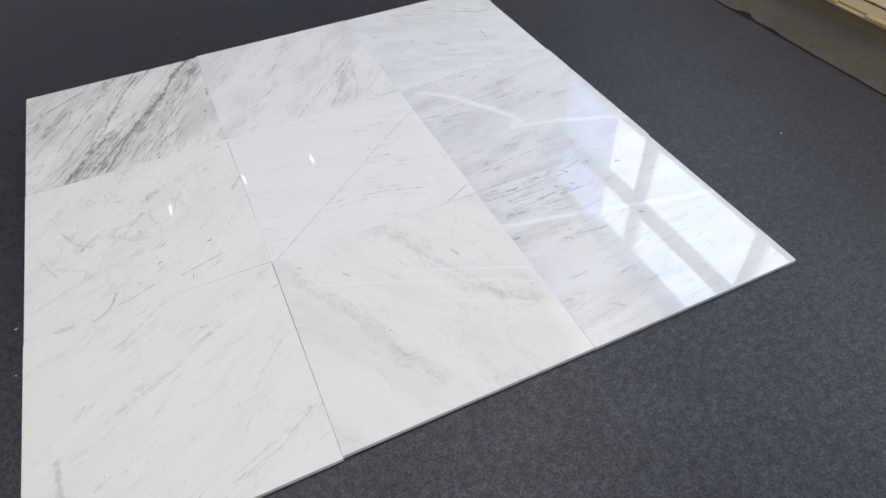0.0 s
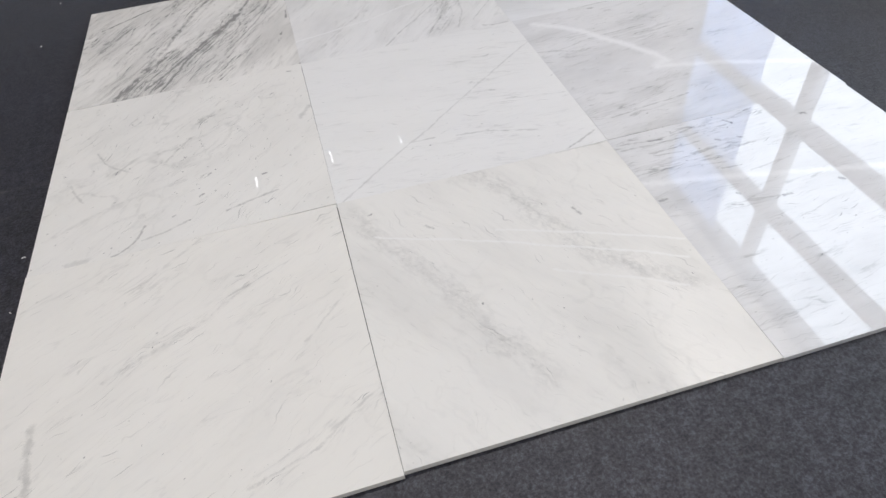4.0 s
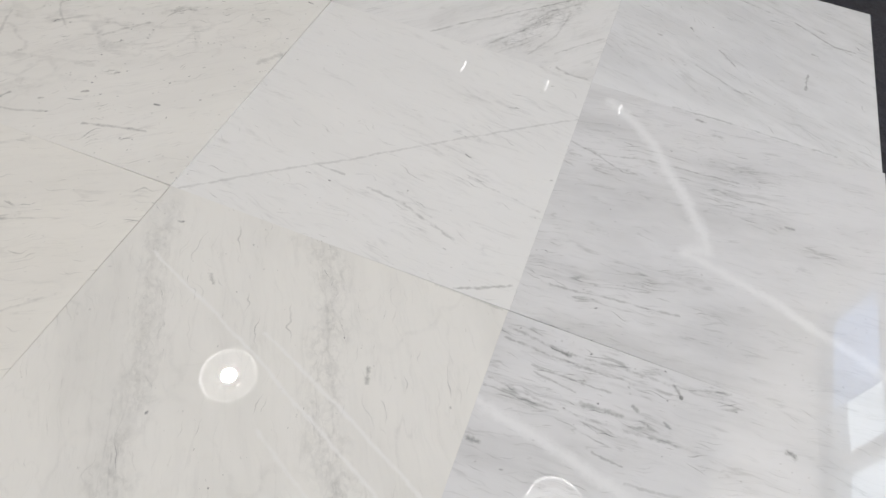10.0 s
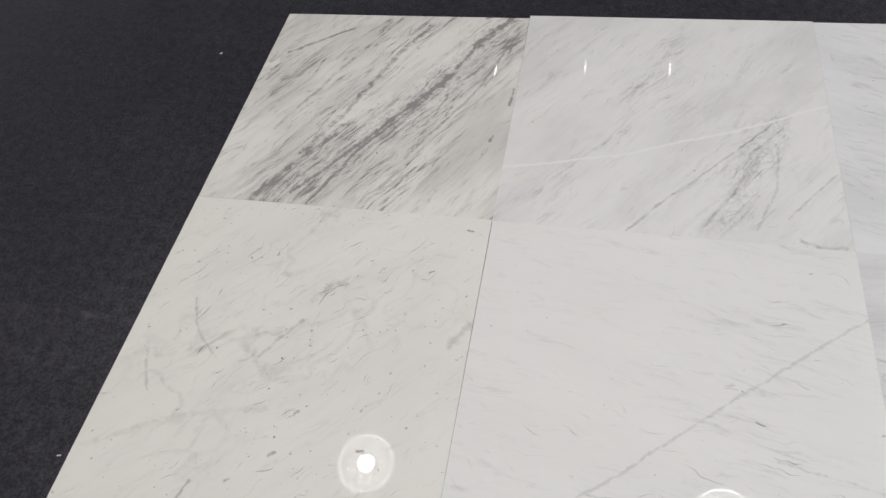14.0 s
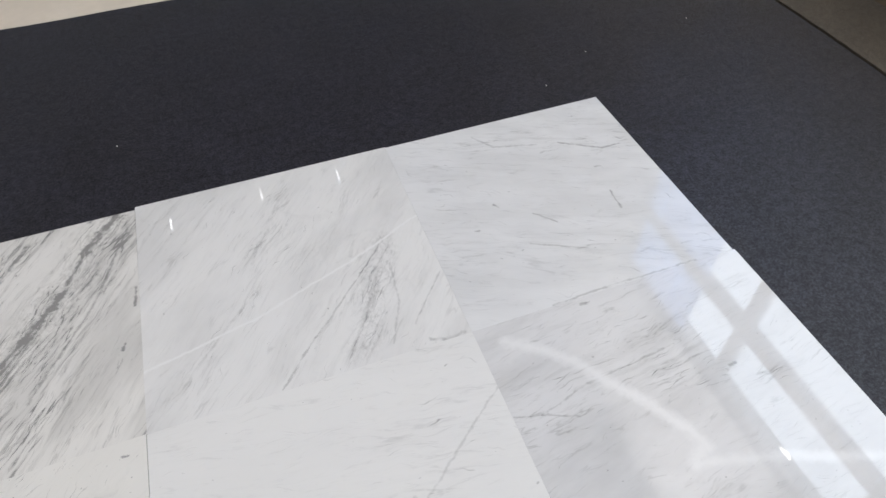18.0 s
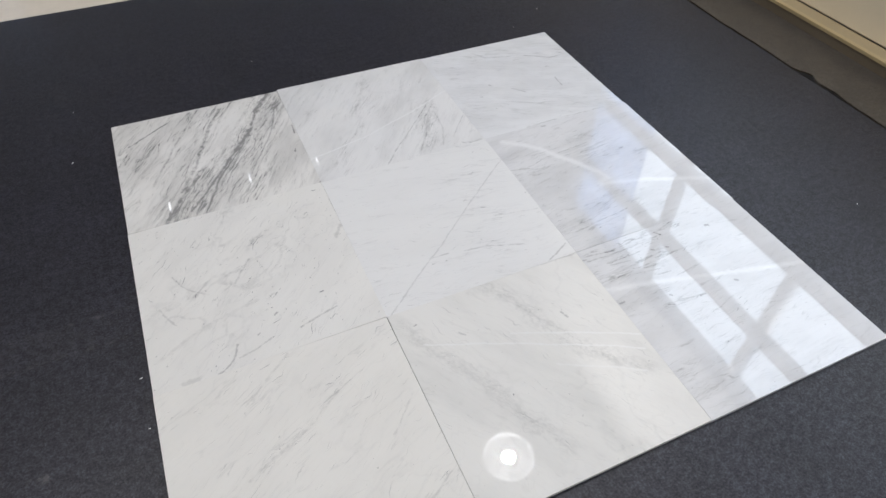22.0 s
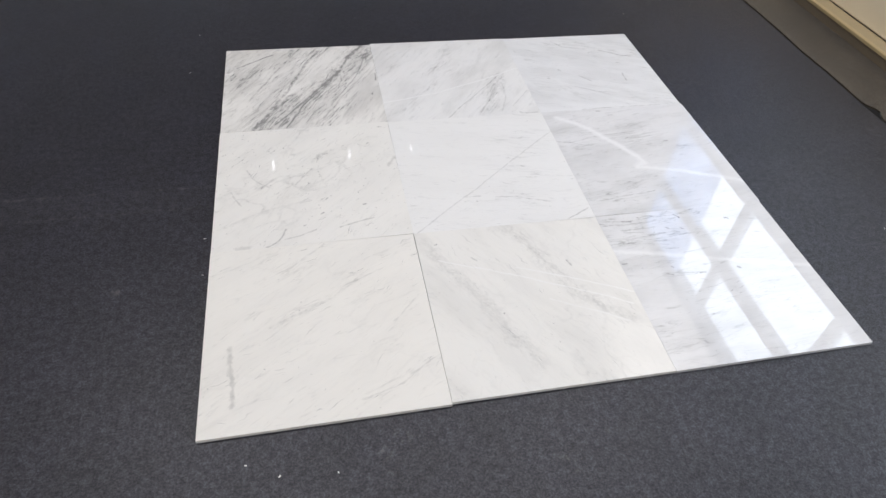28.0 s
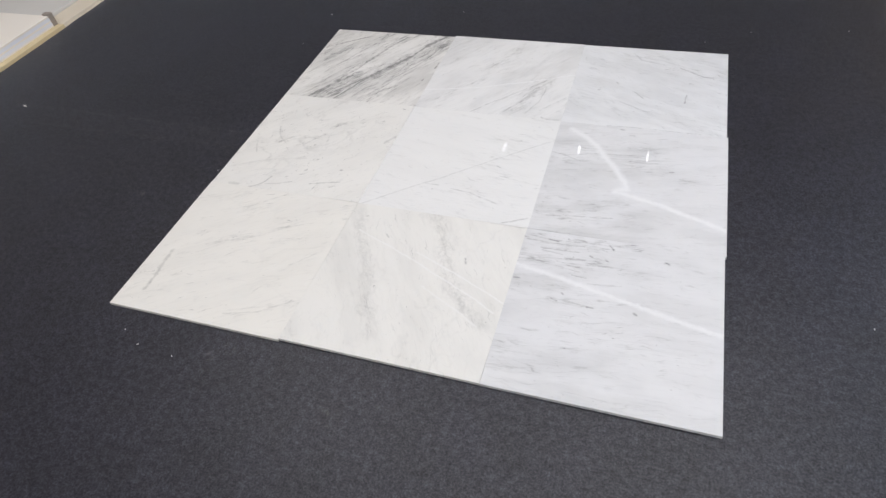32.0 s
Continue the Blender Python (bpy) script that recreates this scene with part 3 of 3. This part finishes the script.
M11 = marble("marble_diagonal_vein", -8, 0.09, 0.28, 0.95, 0.04, 5.2, grain=0.8, tone=(0.80, 0.80, 0.787), bands=[
    (0.8, 0.05, 0, (0.20, 0.145), (0.376, 0.132), (0.482, 0.096)),
    (0.5, 0.06, 0, (0.40, 0.25), (0.605, 0.21))], veins=[
    (0.19, 0.0036, 0.45, (0.013, -0.001), (0.136, 0.104), (0.249, 0.189), (0.414, 0.327), (0.612, 0.485)),
    (0.28, 0.004, 0.75, (0.305, 0.140), (0.376, 0.132), (0.482, 0.092)),
    (0.25, 0.003, 0.6, (0.204, 0.150), (0.254, 0.150)),
    (0.36, 0.004, 0.6, (0.515, 0.003), (0.554, 0.023), (0.599, 0.046)),
    (0.25, 0.005, 0.6, (0.396, 0.341), (0.406, 0.343)),
    (0.18, 0.003, 0.8, (0.459, 0.239), (0.602, 0.215))])
M01_FLECKS = [
    (0.60, 0.004, 0.2, (0.470, 0.157), (0.478, 0.160)),
    (0.60, 0.004, 0.2, (0.572, 0.583), (0.580, 0.582)),
    (0.50, 0.004, 0.3, (0.352, 0.198), (0.357, 0.203)),
    (0.50, 0.004, 0.3, (0.333, 0.128), (0.340, 0.134)),
    (0.45, 0.004, 0.3, (0.276, 0.082), (0.283, 0.086))]
M01 = marble("marble_flecked", 42, 0.08, 0.24, 1.35, 0.08, 6.8, grain=0.75, net=0.17, dots=1.9, marks=1.5, tone=(0.805, 0.795, 0.76), bands=[
    (0.7, 0.09, 0, (0.07, 0.42), (0.18, 0.27)),
    (0.6, 0.08, 0, (0.20, 0.05), (0.48, 0.10)),
    (0.6, 0.09, 0, (0.30, 0.33), (0.40, 0.45))], veins=[
    (0.34, 0.0038, 0.5, (0.158, -0.002), (0.192, 0.016), (0.211, 0.040), (0.218, 0.070)),
    (0.34, 0.004, 0.55, (0.386, 0.061), (0.445, 0.076), (0.498, 0.089)),
    (0.26, 0.005, 0.6, (0.257, 0.286), (0.283, 0.326), (0.312, 0.363)),
    (0.24, 0.010, 0.8, (0.320, 0.401), (0.350, 0.442), (0.378, 0.438)),
    (0.22, 0.004, 0.6, (0.098, 0.380), (0.119, 0.332), (0.143, 0.302), (0.183, 0.272)),
    (0.18, 0.004, 0.65, (0.083, 0.201), (0.065, 0.233), (0.050, 0.270)),
    (0.24, 0.010, 0.5, (0.579, 0.352), (0.606, 0.388)),
    (0.16, 0.012, 0.5, (0.074, 0.006), (0.110, 0.010)),
    (0.22, 0.004, 0.7, (0.218, 0.028), (0.263, 0.037), (0.317, 0.063)),
    *M01_FLECKS,
    (0.12, 0.008, 0.7, (0.02, 0.10), (0.16, 0.17), (0.30, 0.20))])
M02_THREADS = [
    (0.50, 0.010, 0.7, (0.381, 0.562), (0.312, 0.428), (0.241, 0.245), (0.182, 0.136)),
    (0.50, 0.010, 0.7, (0.268, 0.234), (0.177, 0.105), (0.113, 0.0)),
    (0.55, 0.005, 0.5, (0.050, 0.445), (0.097, 0.481), (0.190, 0.543)),
    (0.40, 0.005, 0.6, (0.591, 0.534), (0.523, 0.338), (0.408, 0.138)),
    (0.35, 0.006, 0.7, (0.30, 0.58), (0.20, 0.40), (0.10, 0.20)),
    (0.50, 0.004, 0.3, (0.600, 0.30), (0.604, 0.35)),
    (0.45, 0.004, 0.3, (0.574, 0.198), (0.580, 0.212))]
M02 = marble("marble_dark_striped", 57, 0.68, 0.68, 0.66, 0.30, 7.9, stray=0.02, hair=1.5, wave=0.03, marks=3.0, grey=(0.56, 0.56, 0.555), tone=(0.785, 0.775, 0.745), bands=[
    (1.2, 0.085, 0.22, (0.566, 0.575), (0.444, 0.355), (0.304, 0.170), (0.17, 0.0)),
    (1.0, 0.085, 0, (0.39, 0.575), (0.312, 0.428), (0.241, 0.245), (0.113, 0.0)),
    (0.8, 0.08, 0, (0.591, 0.45), (0.523, 0.338), (0.36, 0.05)),
    (0.6, 0.10, 0, (0.03, 0.30), (0.20, 0.54))], veins=[
    (0.75, 0.015, 0.55, (0.572, 0.590), (0.535, 0.545), (0.50, 0.485)),
    (0.60, 0.010, 0.6, (0.50, 0.485), (0.465, 0.41), (0.444, 0.355)),
    (0.75, 0.014, 0.55, (0.455, 0.385), (0.420, 0.330), (0.384, 0.282)),
    (0.60, 0.008, 0.5, (0.384, 0.282), (0.304, 0.170), (0.196, 0.027)),
    (0.50, 0.006, 0.6, (0.425, 0.321), (0.307, 0.157), (0.237, 0.003)),
    *M02_THREADS])
M12 = marble("marble_grey_cluster", 52, 0.30, 0.36, 0.8, 0.18, 9.1, net=0.07, tone=(0.79, 0.79, 0.78), bands=[
    (1.1, 0.055, 0.20, (0.40, 0.04), (0.475, 0.206), (0.503, 0.289)),
    (0.8, 0.06, 0, (0.232, 0.331), (0.331, 0.521)),
    (0.7, 0.06, 0, (0.08, 0.07), (0.221, 0.245))], veins=[
    (0.30, 0.0035, 0.6, (0.239, 0.005), (0.340, 0.114), (0.438, 0.214), (0.503, 0.289)),
    (0.20, 0.006, 0.75, (0.372, 0.024), (0.424, 0.110), (0.475, 0.206)),
    (0.22, 0.004, 0.65, (0.460, 0.029), (0.499, 0.120), (0.509, 0.228)),
    (0.27, 0.003, 0.6, (0.516, 0.060), (0.603, 0.166)),
    (0.30, 0.005, 0.6, (0.533, 0.015), (0.562, 0.003), (0.598, 0.005)),
    (0.16, 0.006, 0.8, (0.232, 0.331), (0.331, 0.521)),
    (0.14, 0.005, 0.8, (0.101, 0.113), (0.221, 0.245)),
    (-0.7, 0.005, 0.2, (0.0, 0.133), (0.212, 0.179), (0.426, 0.260), (0.614, 0.345))])
M22 = marble("marble_soft_grey", -22, 0.26, 0.34, 1.0, 0.16, 10.4, grain=0.75, hair=1.2, marks=1.5, tone=(0.765, 0.772, 0.775), bands=[
    (0.6, 0.06, 0, (0.20, 0.17), (0.33, 0.11)),
    (0.6, 0.06, 0, (0.22, 0.55), (0.56, 0.40))], veins=[
    (0.26, 0.004, 0.6, (0.222, 0.558), (0.258, 0.501), (0.363, 0.472)),
    (0.42, 0.0045, 0.5, (0.416, 0.458), (0.513, 0.400), (0.560, 0.401)),
    (0.42, 0.0035, 0.5, (0.453, 0.257), (0.447, 0.200)),
    (0.32, 0.004, 0.6, (0.205, 0.170), (0.317, 0.113)),
    (0.40, 0.0035, 0.5, (0.251, 0.252), (0.289, 0.209)),
    (0.45, 0.004, 0.5, (0.106, 0.247), (0.116, 0.245)),
    (0.45, 0.004, 0.5, (0.178, 0.309), (0.184, 0.300)),
    (0.35, 0.004, 0.6, (0.460, 0.346), (0.474, 0.342)),
    (0.30, 0.0035, 0.7, (0.177, 0.004), (0.297, 0.006), (0.511, 0.004))])
tile(0, 0, M00, "polished warm white marble tile with one grey smudge", dx=-0.0005, dy=0.001, size=(0.6096, 0.6090), tilt=(-0.02, 0.05))
tile(1, 0, M10, "polished white marble tile with dotted grey bands and thin white veins", dx=0.0001, dy=0.005, turn=-0.1, size=(0.6099, 0.6049), tilt=(-0.05, 0.12))
tile(2, 0, M20, "polished grey-streaked marble tile crossed by one white vein", dx=-0.0005, dy=0.004, turn=0.15, size=(0.6062, 0.6058), tilt=(0.0, -0.08))
tile(0, 1, M01, "polished white marble tile scattered with dark flecks", dx=-0.0004, turn=0.10, size=(0.6101, 0.6099), tilt=(-0.06, -0.35))
tile(1, 1, M11, "polished white marble tile with a thin diagonal grey vein", dx=0.0002, size=(0.6101, 0.6099), tilt=(0.05, 0.0))
tile(2, 1, M21, "polished grey-streaked marble tile with a bent white vein", dx=0.0003, size=(0.609, 0.6099), tilt=(-0.04, 0.03))
tile(0, 2, M02, "polished white marble tile with dark grey diagonal stripes", dx=0.0002, size=(0.6098, 0.592), turn=0.1, tilt=(0.05, 0.0))
tile(1, 2, M12, "polished white marble tile with a cluster of grey veins", dx=0.0002, size=(0.6099, 0.602), tilt=(0.06, 0.08))
tile(2, 2, M22, "polished pale grey marble tile with sparse dark flecks", dx=0.0002, size=(0.604, 0.5985), tilt=(0.05, -0.05))

# ---- window bench ----
bench = new("window_bench")
tagged(bench, "cream painted bench along the window wall", "bench")
part("front_panel", box_bm(3.045, 3.07, -4.0, 4.5, 0.062, 0.70, 0.003), CREAM_PAINT, bench)
part("top", box_bm(3.02, X1 - 0.052, -4.0, 4.5, 0.70, 0.725, 0.004), CREAM_PAINT, bench)
DARK_WOOD = plain("dark_brown_board", (0.15, 0.122, 0.085), 0.6, 0.2, 6, 90)
skirting = new("skirting")
tagged(skirting, "dark skirting board with a chipped cream top strip", "skirting", kind="structure")
part("ledge", box_bm(2.965, 3.0445, -4.0, 4.5, 0.0455, 0.0575, 0.002), plain("tan_ledge", (0.40, 0.325, 0.20), 0.5, 0.15, 5, 80), skirting, "tan painted ledge")
part("board", box_bm(2.944, 3.04, -4.0, 4.5, -0.002, 0.045, 0.002), DARK_WOOD, skirting)
for y0, y1, z1, x1 in ((-4.0, BREAK[0], 0.061, 2.964), (BREAK[0] + 0.001, BREAK[1] - 0.001, 0.052, 2.960), (BREAK[1], 4.5, 0.061, 2.964)):
    part("top_strip", box_bm(2.941, x1, y0, y1, 0.0455, z1, 0.0025), CREAM_WOOD, skirting, "cream wooden strip")

# ---- high bay lamps ----
GLINT = glow("reflector_glint_glow", (1.0, 0.97, 0.92), 5.5)
RIM_GLOW = glow("lit_lens_rim", (1.0, 0.98, 0.95), 1.25)
COVER = glow("lit_frosted_cover", (1.0, 0.98, 0.95), 0.8)
REFLECTOR = plain("white_reflector", (0.78, 0.78, 0.78), 0.25, 0.04)


def high_bay(x, y):
    lamp = new("high_bay_lamp")
    part("housing", lathe([(0.001, 0.62), (0.09, 0.62), (0.10, 0.60), (0.10, 0.38), (0.13, 0.36), (0.13, 0.32)], 32), STEEL, lamp)
    part("reflector", lathe([(0.13, 0.33), (0.165, 0.27), (0.205, 0.145), (0.236, 0.03), (0.244, 0.03), (0.213, 0.15), (0.17, 0.28), (0.13, 0.345)], 48), REFLECTOR, lamp)
    part("cover", lathe([(0.075, 0.052), (0.13, 0.048), (0.19, 0.036), (0.224, 0.020), (0.230, 0.030), (0.075, 0.060)], 48), COVER, lamp, "frosted lit cover")
    part("rim", lathe([(0.221, 0.018), (0.226, 0.004), (0.239, 0.004), (0.241, 0.018), (0.221, 0.018)], 48), RIM_GLOW, lamp, "bright lens rim")
    # small glowing beads that imitate glints inside the reflector
    for ring, count, size in ((0.112, 9, 0.0075), (0.152, 13, 0.007)):
        for i in range(count):
            a = 2 * math.pi * (i + 0.5 * (count % 2)) / count
            bm = lathe([(0.0005, -0.004), (size * 0.7, -0.003), (size, 0.004)], 8)
            bmesh.ops.transform(bm, matrix=Matrix.Translation((ring * math.cos(a), ring * math.sin(a), 0.040)) @ Matrix.Rotation(a, 4, "Z") @ Matrix.Diagonal((1.7, 0.95, 1, 1)), verts=bm.verts[:])
            part("reflector_glint", bm, GLINT, lamp)
    part("rod", lathe([(0.008, 0.62), (0.008, CEIL - LAMP_Z)], 12), STEEL, lamp)
    lamp.location = (x, y, LAMP_Z)
    tagged(lamp, "round high bay lamp with a pale reflector, lit", "lamp", "high bay lamps in rows")
    return lamp


first = None
for x, y in LAMPS:
    if first is None:
        first = high_bay(x, y)
    else:
        copy_thing(first, pose(x, y, LAMP_Z))
    lamp_light(x, y, LAMP_Z + 0.03, 66.0)

# ---- far tube lamps ----
TUBE_GLOW = glow("tube_light", (1.0, 0.99, 0.97), 6.5)


def tube_lamp(x, y):
    lamp = new("tube_lamp")
    bm = lathe([(0.001, -0.09), (0.006, -0.09), (0.0085, -0.087), (0.0085, 0.087), (0.006, 0.09), (0.001, 0.09)], 16)
    bmesh.ops.rotate(bm, matrix=Matrix.Rotation(radians(90), 3, "X"), verts=bm.verts[:])
    part("tube", bm, TUBE_GLOW, lamp, "lit white tube")
    part("fitting", box_bm(-0.03, 0.03, -0.12, 0.12, 0.016, 0.065, 0.004), STEEL, lamp)
    for yy in (-0.1, 0.1):
        part("hanger", box_bm(-0.003, 0.003, yy - 0.003, yy + 0.003, 0.065, CEIL - LAMP_Z), STEEL, lamp)
    lamp.location = (x, y, LAMP_Z)
    return tagged(lamp, "short white tube lamp hanging from the ceiling, lit", "lamp", "tube lamps at the far end")


far_tube = tube_lamp(*TUBES[0])
for x, y in TUBES[1:]:
    copy_thing(far_tube, pose(x, y, LAMP_Z))

# ---- things beside the carpet ----
base_board = part("plywood_board", box_bm(-3.1, -1.632, -0.6, 1.66, -0.004, 0.016, 0.003), plain("pale_plywood", (0.62, 0.51, 0.31), 0.6, 0.16, 14, 120))
tagged(base_board, "pale plywood board lying beside the carpet", "board")

far_board = part("pale_board", box_bm(-3.1, -1.640, 1.664, 2.75, -0.004, 0.015, 0.003), plain("cream_board", (0.70, 0.63, 0.52), 0.6, 0.12, 9, 120))
tagged(far_board, "cream fibre board lying beside the carpet", "board")

stack = new("sheet_stack")
tagged(stack, "stack of white boards on the plywood", "stack")
SHEET_EDGE = plain("blue_white_board", (0.78, 0.80, 0.86), 0.5, 0.05, 8, 120)
for i in range(7):
    z = 0.0165 + i * 0.0085
    jx, jy = 0.006 * noise.noise((i * 3.1, 0, 0)), 0.008 * noise.noise((0, i * 2.3, 4))
    part("sheet", box_bm(-2.30 + jx, -1.672 + jx, 0.75 + jy, 1.63 + jy, z, z + 0.0078, 0.0012), SHEET_EDGE if i % 3 else PAPER, stack)
corner = part("corner_guard", box_bm(-1.715, -1.668, 1.625, 1.655, 0.0165, 0.085, 0.003), plain("taupe_card", (0.30, 0.26, 0.23), 0.8, 0.1, 20), stack, "taupe card corner guard")

slab = part("grey_slab", box_bm(-2.6, -1.765, 1.70, 2.60, 0.0165, 0.034, 0.002), plain("pale_grey_board", (0.62, 0.61, 0.59), 0.6, 0.08, 7, 110))
tagged(slab, "pale grey slab lying on the cream fibre board", "slab")

# flat tan sheet that imitates a soft orange reflection on the floor
card = part("tan_reflection_sheet", box_bm(-2.2, -0.62, 3.44, 4.6, -0.0035, 0.001, 0.001), TAN_REFLECTION)
tagged(card, "tan sheet standing in for an orange reflection in the pale floor", "cardboard")
# box added in place of a bluish shape mirrored in the polished floor
bluish_box = new("blue_reflection_box")
b = box_bm(0, 0.13, 0, 0.42, 0, 0.30, 0.004)
part("body", b, BLUE_REFLECTION, bluish_box)
part("lid", box_bm(-0.004, 0.134, -0.004, 0.424, 0.2985, 0.325, 0.004), BLUE_REFLECTION, bluish_box)
bluish_box.matrix_world = pose(-0.475, 3.31, -0.003, 0, 0, 28)
tagged(bluish_box, "blue-grey box standing in for a bluish reflection in the pale floor", "box")

# ---- lint on the carpet ----
LINTS = [(-0.123, 1.98), (-0.138, 1.665), (0.112, -0.072), (0.187, -0.111), (-0.02, 0.534), (-0.022, 0.685), (-1.233, 0.929), (0.318, -0.123),
         (0.571, 2.09), (1.73, 1.931), (2.313, 2.104), (1.919, 2.047), (2.205, 0.432)]
for i, (x, y) in enumerate(LINTS):
    bm = bmesh.new()
    big = 2.6 if x < -1 else 1.0
    length, r = big * (0.005 + 0.004 * random.random()), big * (0.0009 + 0.0006 * random.random())
    a, bend = random.random() * 3.14, random.uniform(-0.8, 0.8)
    ring = []
    for k in range(6):
        u = k / 5 - 0.5
        cx, cy = length * u, bend * length * (u * u)
        rr = r * (0.35 if k in (0, 5) else 1.0) * random.uniform(0.7, 1.3)
        ring.append([bm.verts.new((cx, cy + rr * math.cos(t), r + rr * math.sin(t))) for t in (0.4, 1.9, 3.6, 5.2)])
    for p, q in zip(ring, ring[1:]):
        for k in range(4):
            bm.faces.new((p[k], p[(k + 1) % 4], q[(k + 1) % 4], q[k]))
    bm.faces.new(ring[0])
    bm.faces.new(ring[-1][::-1])
    ob = part("lint", bm, LINT)
    ob.matrix_world = pose(x, y, -0.0003, 0, 0, math.degrees(a))
    tagged(ob, "tiny white scrap of lint lying on the carpet", "lint", "lint scraps on the carpet")
